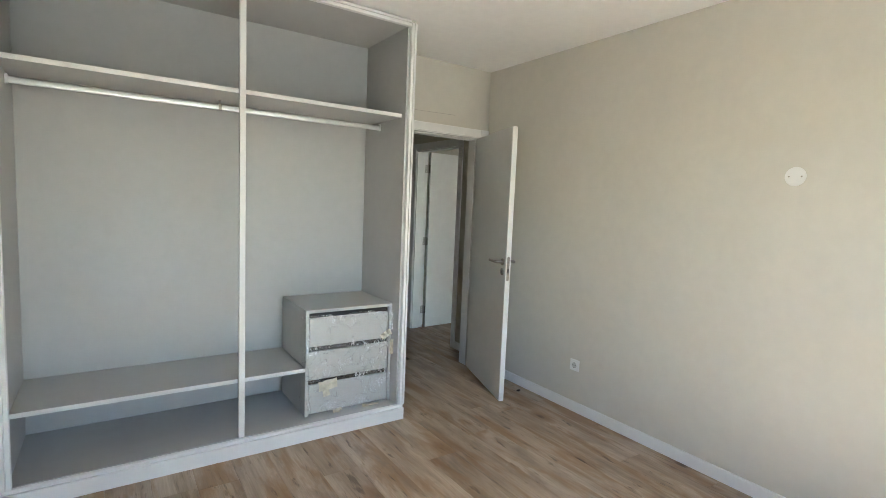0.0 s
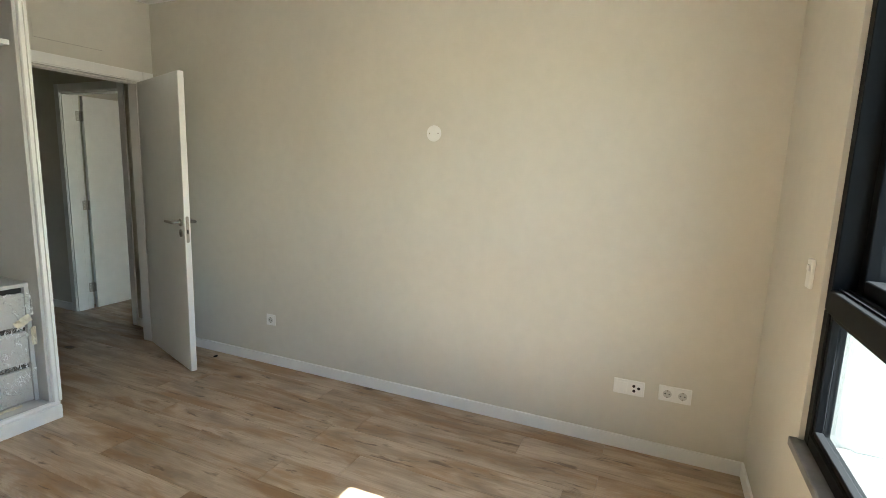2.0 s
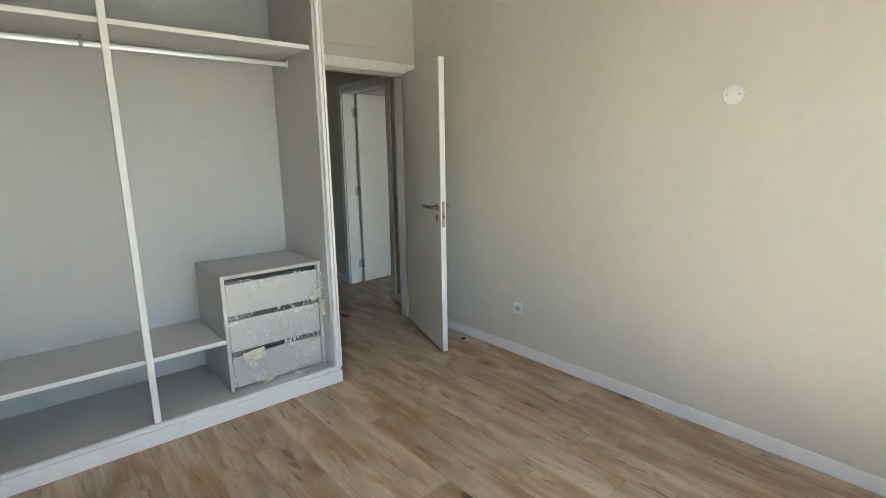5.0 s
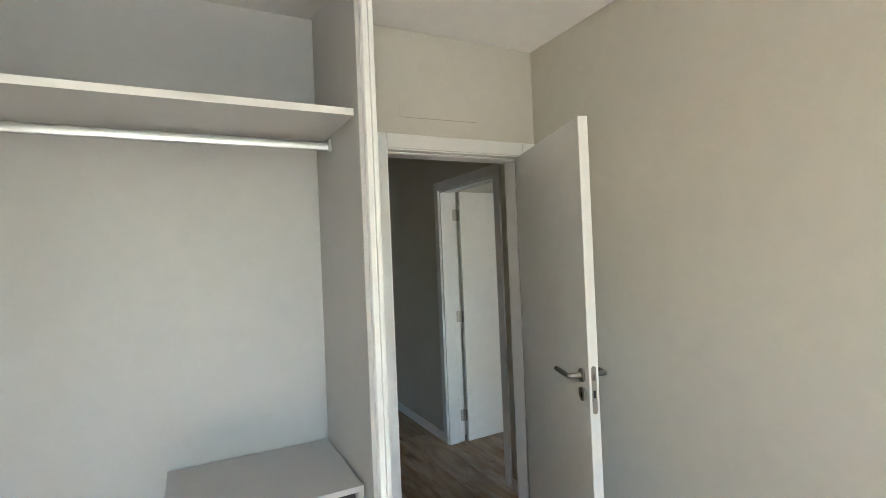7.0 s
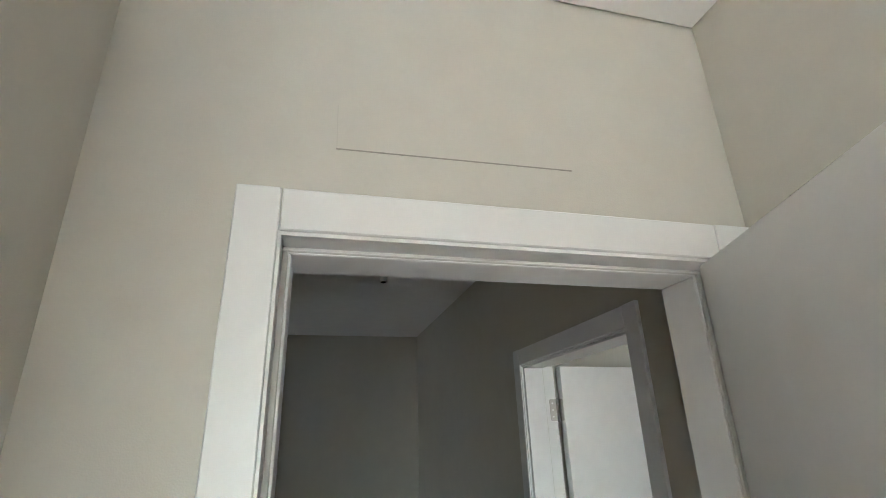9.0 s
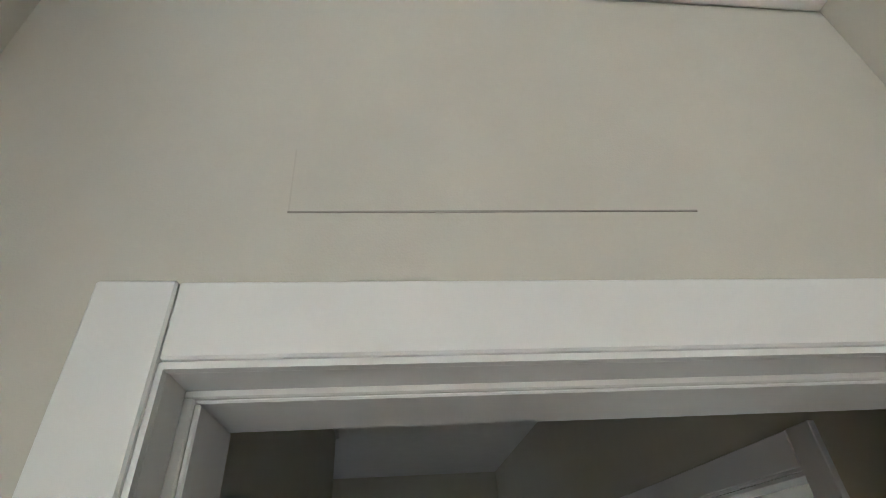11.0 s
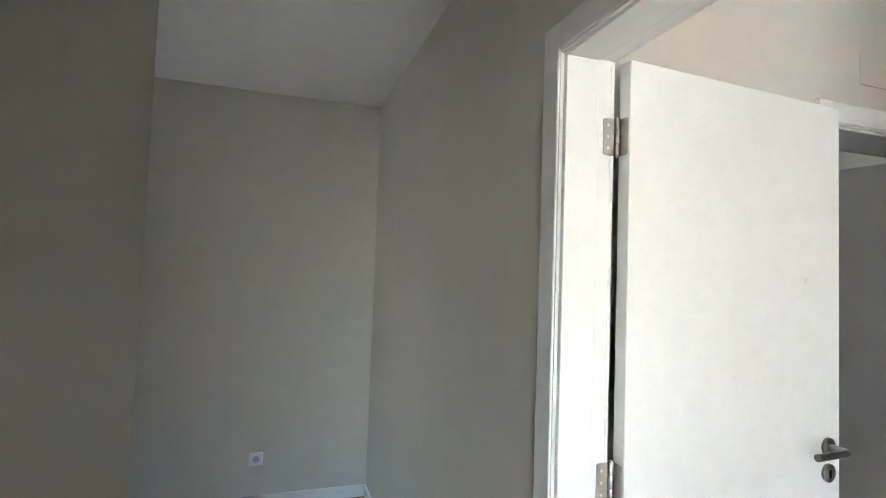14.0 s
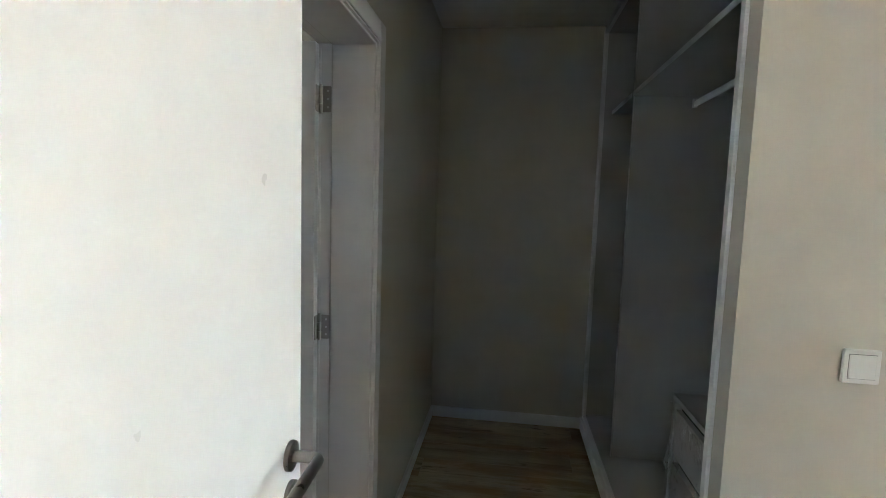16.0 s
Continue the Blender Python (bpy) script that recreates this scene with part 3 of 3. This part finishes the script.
# second bedroom door: opens into the second bedroom, hinged at the far jamb
doorway("door_frame_2", "white painted door frame between corridor and second bedroom",
        Matrix.Translation((R2_W, 4.186, 0)) @ Matrix.Rotation(radians(90), 4, "Z"), 0.798, R2_W - HALL_E)
H2 = Vector((0.270, 4.985))
A2 = math.atan2(5.024 - H2.y, 1.045 - H2.x)
door_2 = door_leaf("door", "flush white lacquered door standing open into the second bedroom", Matrix.Translation((H2.x, H2.y, 0)) @ Matrix.Rotation(A2, 4, "Z"), 0.776, 2.0, hinge_side=1, z_handle=1.03)
pocket_hinges(door_2, 1, (0.21, 1.005, 1.826))

# bathroom door: opens into the bathroom
doorway("door_frame_3", "white painted door frame of the bathroom",
        Matrix.Translation((1.94, BATH_N, 0)) @ Matrix.Rotation(radians(180), 4, "Z"), 0.75, BATH_N - BATH_S)
H3 = Vector((1.936, 5.312))
door_3 = door_leaf("door", "flush white lacquered bathroom door standing open inwards", Matrix.Translation((H3.x, H3.y, 0)) @ Matrix.Rotation(radians(93), 4, "Z"), 0.745, 2.0, hinge_side=-1)
pocket_hinges(door_3, -1, (0.21, 1.0, 1.82))


# ---------------------------------------------------------------- built-in wardrobes
def wardrobe(name, label, m, width, mullions, deep=False, shelf=2.008):
    """Open built-in wardrobe. Local x from 0 to width (inside faces), y from the front (0) inwards to 0.605, z up."""
    w = thing(name, label, "wardrobe", m)
    T = 0.022
    top_in = 2.535
    back = 0.605
    floor_z = 0.10
    part("side_panel", boxes((-T, 0, 0.022, back, 0.0, top_in + T), bevel=0.001), MELAMINE, w)
    part("side_panel", boxes((width, width + T, 0.022, back, 0.0, top_in + T), bevel=0.001), MELAMINE, w)
    part("back_panel", boxes((0, width, back, back + 0.012, 0.02, top_in)), MELAMINE, w, "pale grey back panel")
    part("top_panel", boxes((0, width, 0.022, back, top_in, top_in + T)), MELAMINE, w)
    part("bottom_panel", boxes((0, width, 0.022, back, floor_z - T, floor_z)), MELAMINE, w)
    cuts = [0.0]
    for x in mullions:
        if deep:
            p = part("divider", boxes((x - 0.0125, x + 0.0125, 0.078, back, floor_z, top_in)), MELAMINE, w)
            part("edging", boxes((x - 0.0125, x + 0.0125, 0.0765, 0.0779, floor_z, top_in)), MELAMINE_EDGE, p, "pale edging strip")
            cuts.append(x)
        else:
            part("post", boxes((x - 0.0150, x + 0.0150, 0.022, 0.046, floor_z, top_in), bevel=0.0012), MELAMINE_EDGE, w, "slim white front post")
    cuts.append(width)
    for a, b in zip(cuts, cuts[1:]):
        a2 = a + (0.0125 if a > 0 else 0) + 0.0005
        b2 = b - (0.0125 if b < width else 0) - 0.0005
        s = part("shelf", boxes((a2, b2, 0.0705, back, shelf - 0.023, shelf)), MELAMINE, w)
        part("edging", boxes((a2, b2, 0.0690, 0.0704, shelf - 0.023, shelf)), MELAMINE_EDGE, s, "white edging strip")
        rail = bmesh.new()
        rz = shelf - 0.062
        m2 = Matrix(((0, 0, 1, a2), (1, 0, 0, 0.372), (0, 1, 0, rz), (0, 0, 0, 1)))
        oval = [(0.0080 * math.cos(k * math.pi / 10), 0.0165 * (1 if math.sin(k * math.pi / 10) > 0 else -1) * abs(math.sin(k * math.pi / 10)) ** 0.55) for k in range(20)]
        profile_bar(rail, oval, b2 - a2, m2)
        r = part("hanging_rail", rail, CHROME, w, "oval chrome hanging rail", True)
        for x0, x1 in ((a2, a2 + 0.012), (b2 - 0.012, b2)):
            part("rail_socket", boxes((x0, x1, 0.360, 0.384, rz - 0.020, rz + 0.026), bevel=0.002), CHROME, r)
        if not deep:
            hook = boxes((mullions[0] - 0.060, mullions[0] - 0.044, 0.362, 0.382, rz - 0.018, rz + 0.019), bevel=0.002)
            cylinder(hook, (mullions[0] - 0.052, 0.372, rz + 0.016), (mullions[0] - 0.052, 0.372, shelf - 0.024), 0.003, 10)
            cylinder(hook, (mullions[0] - 0.052, 0.372, shelf - 0.026), (mullions[0] - 0.052, 0.372, shelf - 0.0235), 0.009, 14)
            part("rail_hanger", hook, STEEL, r, "small steel hanger holding the rail")
    # plinth and moulded front frame
    part("plinth", boxes((-0.062, width + 0.044, -0.014, 0.021, 0.0, 0.078), bevel=0.0025), TRIM, w, "white moulded plinth board")
    part("plinth_cap", boxes((-0.062, width + 0.040, 0.0, 0.0205, 0.0782, 0.098), bevel=0.003), TRIM, w)
    outline = ((0, 0.021), (0, 0.006), (0.004, 0.0), (0.018, 0.0), (0.020, 0.004), (0.022, 0.004), (0.024, -0.003), (0.036, -0.003), (0.038, 0.002), (0.040, 0.002), (0.042, 0.021))
    for x, s in ((width + 0.014, 1), (0.016, -1)):
        bm = bmesh.new()
        mm = Matrix(((s, 0, 0, x), (0, 1, 0, 0), (0, 0, 1, 0.0985), (0, 0, 0, 1)))
        profile_bar(bm, outline, top_in + T - 0.0985, mm)
        part("frame_trim", bm, TRIM, w, "white fluted frame trim")
    bm = bmesh.new()
    mm = Matrix(((0, 0, 1, 0.016), (0, 1, 0, 0.0005), (1, 0, 0, top_in - 0.002), (0, 0, 0, 1)))
    profile_bar(bm, outline, width - 0.003, mm)
    part("frame_trim", bm, TRIM, w, "white fluted frame trim")
    return w


W1_X0, W1_X1, W1_Y = -3.145, -1.180, 2.966
wardrobe_1 = wardrobe("wardrobe", "open pale grey built-in wardrobe with white moulded frame", Matrix.Translation((W1_X0, W1_Y, 0)), W1_X1 - W1_X0, (-2.155 - W1_X0,))
# low shelves that stop at the drawer unit
for a, b in ((0.0005, 1.3720),):
    s = part("low_shelf", boxes((a, b, 0.104, 0.604, 0.387, 0.410)), MELAMINE, wardrobe_1)
    part("edging", boxes((a, b, 0.1025, 0.1039, 0.387, 0.410)), MELAMINE_EDGE, s, "white edging strip")
# solid side towards the door, painted like the walls
structure("wardrobe_return_wall", boxes((-1.1575, -1.1240, 2.988, DOORWALL, 0.0, CEIL + 0.01)), WALL, "greige painted return at the side of the wardrobe", "wall")
structure("wardrobe_top_fillet", boxes((WEST, -1.1240, 2.988, 3.02, 2.558, CEIL + 0.01)), TRIM, "white fillet between wardrobe and ceiling", "trim")

wardrobe_2 = wardrobe("wardrobe", "open grey built-in wardrobe in the dark dressing passage", Matrix.Translation((R2_E - 0.012, 4.09, 0)) @ Matrix.Rotation(radians(180), 4, "Z"),
                      R2_E - 0.012 - 1.574, (0.525,), True, 2.068)


def drawer_unit(label, m, wrap=True):
    """Three-drawer unit: 0.585 wide, 0.49 deep, 0.67 high, drawers recessed, finger gaps shaded by a black block,
    wrapped in film.
    """
    u = thing("drawer_unit", label, "drawer unit", m)
    W, D, Hh, T = 0.585, 0.49, 0.668, 0.020
    part("side_panel", boxes((0, T, 0.002, D, 0, Hh - T), bevel=0.001), MELAMINE, u)
    part("side_panel", boxes((W - T, W, 0.002, D, 0, Hh - T), bevel=0.001), MELAMINE, u)
    part("top_panel", boxes((0, W, 0, D, Hh - T + 0.0003, Hh), bevel=0.001), MELAMINE, u)
    part("back_panel", boxes((T, W - T, D - 0.012, D - 0.004, 0, Hh - T)), MELAMINE, u)
    # solid near-black block: the shade in the finger gaps is its colour
    part("cavity_shade", boxes((T + 0.001, W - T - 0.001, 0.03, D - 0.02, 0.02, Hh - T - 0.002)), DARK, u, "black block standing in for the shade behind the drawer fronts")
    z = 0.012
    for h in (0.182, 0.178, 0.178):
        d = part("drawer", boxes((T + 0.004, W - T - 0.004, 0.006, 0.026, z, z + h), bevel=0.0015), MELAMINE, u, "pale grey drawer front")
        z += h + 0.032
    if wrap:
        n, k = 64, 62
        bm = bmesh.new()
        grid = []
        for a in range(n + 1):
            row = []
            for b in range(k + 1):
                x = -0.085 + (W + 0.103) * a / n
                zz = 0.012 + (Hh - 0.045) * b / k
                q = Vector((x * 9, zz * 9, 3.1))
                fold = abs(noise.noise(q)) * 0.016 + abs(noise.noise(q * 2.7)) * 0.008 + abs(noise.noise(q * 6.1)) * 0.0035
                sag = 0.012 * (1 - abs(2 * a / n - 1)) * (zz / Hh)
                top = 0.026 * max(0.0, noise.noise(Vector((x * 7, 0, 9)))) + (0.055 * (a / n - 0.72) if a / n > 0.72 else 0)
                zt = zz - top * (b / k) ** 3
                if x < 0:
                    ragged = 1 + 0.35 * noise.noise(Vector((0, zz * 14, 2)))
                    row.append(bm.verts.new((-0.0035 - fold * 0.6, -x * ragged - 0.003, zt)))
                else:
                    row.append(bm.verts.new((x + 0.006 * noise.noise(q * 0.7), -0.0025 - fold - sag * 0.3, zt)))
            grid.append(row)
        for a in range(n):
            for b in range(k):
                bm.faces.new((grid[a][b], grid[a + 1][b], grid[a + 1][b + 1], grid[a][b + 1]))
        part("film_wrap", bm, POLYTHENE, u, "creased clear polythene film over the drawers", True)
        for cx, cz, sx, sz, tilt in ((0.135, 0.195, 0.060, 0.030, 0.1), (0.120, 0.165, 0.022, 0.042, 0.2), (0.530, 0.470, 0.040, 0.022, 0.5), (0.574, 0.380, 0.012, 0.050, 0.0), (0.200, 0.018, 0.030, 0.012, 0.15),
                                     (0.430, 0.012, 0.060, 0.008, 0.02)):
            bm = bmesh.new()
            vs = [[None] * 7 for _ in range(9)]
            for a in range(9):
                for b in range(7):
                    u0, v0 = (a / 8 - 0.5) * 2 * sx, (b / 6 - 0.5) * 2 * sz
                    edge = 0.004 * noise.noise(Vector((a * 0.9 + cx * 50, b * 0.9, cz * 30)))
                    x = cx + (u0 * math.cos(tilt) - v0 * math.sin(tilt)) * (1 + edge * 20)
                    zz = cz + (u0 * math.sin(tilt) + v0 * math.cos(tilt)) * (1 + edge * 20)
                    vs[a][b] = bm.verts.new((x, -0.030 if cz < 0.6 else -0.0035, zz + edge))
                    vs[a][b].co.y += 0.012 * noise.noise(Vector((a * 0.5, b * 0.6, cx * 9))) if cz < 0.6 else 0.0
            for a in range(8):
                for b in range(6):
                    bm.faces.new((vs[a][b], vs[a + 1][b], vs[a + 1][b + 1], vs[a][b + 1]))
            part("tape", bm, TAPE, u, "piece of yellowed masking tape", True)
    return u


drawer_unit("pale grey three-drawer unit wrapped in torn clear film inside the wardrobe", Matrix.Translation((-1.772, 3.066, 0.1005)))
drawer_unit("grey three-drawer unit wrapped in clear film in the dark wardrobe", Matrix.Translation((1.577 + 0.587, 3.972, 0.1005)) @ Matrix.Rotation(radians(180), 4, "Z"))


# ---------------------------------------------------------------- electrical fittings
def plate_box(w, h, t, bevel=0.003):
    return boxes((-w / 2, w / 2, 0, t, -h / 2, h / 2), bevel=bevel)


def facing(x, y, z, turn):
    """A pose whose local +y points out of the wall."""
    return Matrix.Translation((x, y, z)) @ Matrix.Rotation(radians(turn), 4, "Z")


def socket_insert(parent, dx):
    ins = part("socket_insert", boxes((dx - 0.027, dx + 0.027, 0.0085, 0.0105, -0.027, 0.027), bevel=0.001), PLASTIC, parent)
    # raised disc, no recess: the well's shade is in its grey colour
    ring = bmesh.new()
    cylinder(ring, (dx, 0.0104, 0), (dx, 0.0112, 0), 0.0205, 28)
    well = part("socket_well", ring, WELL_SHADE, ins, "round socket well, a flat disc greyed as if shaded by a recess", True)
    for px in (-0.0095, 0.0095):
        part("pin_hole", cylinder(bmesh.new(), (dx + px, 0.0112, 0), (dx + px, 0.0116, 0), 0.0035, 12), DARK, ins)
    for pz in (-0.0175, 0.0175):
        part("earth_clip", boxes((dx - 0.003, dx + 0.003, 0.0112, 0.0125, pz - 0.0035, pz + 0.0035)), STEEL, ins)


def socket(label, m, gangs=1, kinds=("socket",), group=""):
    s = thing("wall_socket", label, "socket", m, group)
    wdt = 0.081 + 0.071 * (gangs - 1)
    part("cover_plate", plate_box(wdt, 0.081, 0.009), PLASTIC, s)
    for k in range(gangs):
        dx = (k - (gangs - 1) / 2) * 0.071
        if kinds[k] == "socket":
            socket_insert(s, dx)
        elif kinds[k] == "blank":
            part("blank_insert", boxes((dx - 0.027, dx + 0.027, 0.0085, 0.0108, -0.027, 0.027), bevel=0.001), PLASTIC, s)
        else:
            ins = part("aerial_insert", boxes((dx - 0.027, dx + 0.027, 0.0085, 0.0105, -0.027, 0.027), bevel=0.001), PLASTIC, s)
            for px, pz in ((0.012, 0.013), (-0.012, 0.004), (0.010, -0.013)):
                part("aerial_port", cylinder(bmesh.new(), (dx + px, 0.0104, pz), (dx + px, 0.0135, pz), 0.0075, 16), DARK, ins, "dark round aerial port", True)
    return s


G = "wall sockets"
socket("white single wall socket low on the greige wall", facing(0, 2.492, 0.335, 90), group=G)
socket("white double plate with blank and dark aerial ports", facing(0, 0.063, 0.345, 90), 2, ("aerial", "blank"), G)
socket("white double wall socket low on the greige wall", facing(0, -0.156, 0.351, 90), 2, ("socket", "socket"), G)
socket("white wall socket on the corridor end wall", facing(-0.576, HALL_END, 0.291, 180), group=G)

lamp_plate = thing("ceiling_rose_cover", "round white blanking cover with two screws on the wall", "cover plate", facing(0, 1.238, 1.648, 90))
part("disc", cylinder(bmesh.new(), (0, 0, 0), (0, 0.005, 0), 0.046, 48, bevel=0.0015), PLASTIC, lamp_plate, "", True)
for dx in (-0.027, 0.027):
    part("screw", cylinder(bmesh.new(), (dx, 0.0048, 0), (dx, 0.0060, 0), 0.0038, 14), STEEL, lamp_plate)
lamp_plate.name = "wall_cover"

for words, m in (("white square rocker light switch on the greige wall", facing(1.452, 3.81, 1.125, 90)),
                 ("white square rocker light switch beside the bedroom door casing", facing(-1.034, DOORWALL, 1.096, 180))):
    switch = thing("light_switch", words, "switch", m)
    part("cover_plate", plate_box(0.081, 0.081, 0.009), PLASTIC, switch)
    part("rocker_seam", boxes((-0.0292, 0.0292, 0.0085, 0.0094, -0.0292, 0.0292)), SEAM, switch, "thin grey seam round the rocker")
    part("rocker", boxes((-0.0282, 0.0282, 0.0088, 0.0118, -0.0282, 0.0282), bevel=0.0012), PLASTIC, switch)

blind = thing("shutter_switch", "slim white shutter control beside the window", "switch", facing(-0.665, SOUTH, 1.135, 0))
part("cover_plate", plate_box(0.050, 0.10, 0.012), PLASTIC, blind)
part("rocker", boxes((-0.014, 0.014, 0.0118, 0.016, 0.008, 0.030), bevel=0.0015), PLASTIC, blind)

spot = thing("ceiling_lamp_holder", "small white lamp holder with dark mouth on the corridor ceiling", "lamp holder", Matrix.Translation((-0.438, 5.525, CEIL)))
part("sleeve", cylinder(bmesh.new(), (0, 0, -0.038), (0, 0, 0.0), 0.0205, 20), PLASTIC, spot, "white sleeve", True)
part("holder", cylinder(bmesh.new(), (0, 0, -0.0405), (0, 0, -0.0375), 0.016, 20), DARK, spot, "dark mouth of the lamp holder", True)


def access_panel(label, m):
    """Flush panel in the wall: only its lower joint shows clearly."""
    p = thing("access_panel", label, "access panel", m)
    part("panel", boxes((0, 0.417, 0, 0.0008, 0.0026, 0.11)), WALL, p)
    part("lower_joint", boxes((0, 0.417, 0.0, 0.0011, 0.0005, 0.0025)), GAP, p, "thin grey joint line")
    part("side_joint", boxes((0.4155, 0.417, 0.0, 0.0011, 0.0026, 0.085)), FAINT, p, "faint filled joint")


access_panel("flush painted access panel above the bedroom door", facing(-0.360, DOORWALL, 2.174, 180) @ Matrix.Rotation(radians(0.85), 4, "Y"))
access_panel("flush painted access panel above the bathroom door", facing(1.75, BATH_S, 2.168, 180))

chip = bmesh.new()
bmesh.ops.create_icosphere(chip, subdivisions=2, radius=0.012)
for v in chip.verts:
    v.co = Vector((v.co.x * 1.6, v.co.y * 0.8, v.co.z * 0.6)) * (1 + 0.35 * noise.noise(v.co * 140))
chip_ob = tagged(new("wood_chip", mesh_of("wood_chip", chip, DARK)), "small dark scrap lying on the floor by the skirting", "debris")
chip_ob.location = (-0.10, 2.95, 0.007)


# ---------------------------------------------------------------- floor
floor_ob = structure("floor", boxes((-3.6, R2_E, SOUTH, HALL_END, -0.06, -0.010)), CONCRETE, "brown oak laminate floor with knots and visible board joints", "floor")
PW, PL = 0.190, 1.285
bm = bmesh.new()
box(bm, -PW / 2 + 0.0003, PW / 2 - 0.0003, -PL / 2 + 0.0003, PL / 2 - 0.0003, -0.0095, 0.0)
bmesh.ops.bevel(bm, geom=[e for e in bm.edges if all(v.co.z > -0.001 for v in e.verts)], offset=0.0013, segments=1, affect="EDGES")
plank_mesh = mesh_of("plank", bm, OAK)
rng = random.Random(3)
x = -3.17 + PW / 2
while x < R2_E + PW / 2:
    y = SOUTH - rng.uniform(0.1, 0.95) + (PL / 2)
    end = HALL_END if x > -1.3 else DOORWALL_BACK
    while y - PL / 2 < end:
        p = new("plank", plank_mesh)
        p.parent = floor_ob
        p.location = (x, y, 0.0)
        y += PL
    x += PW
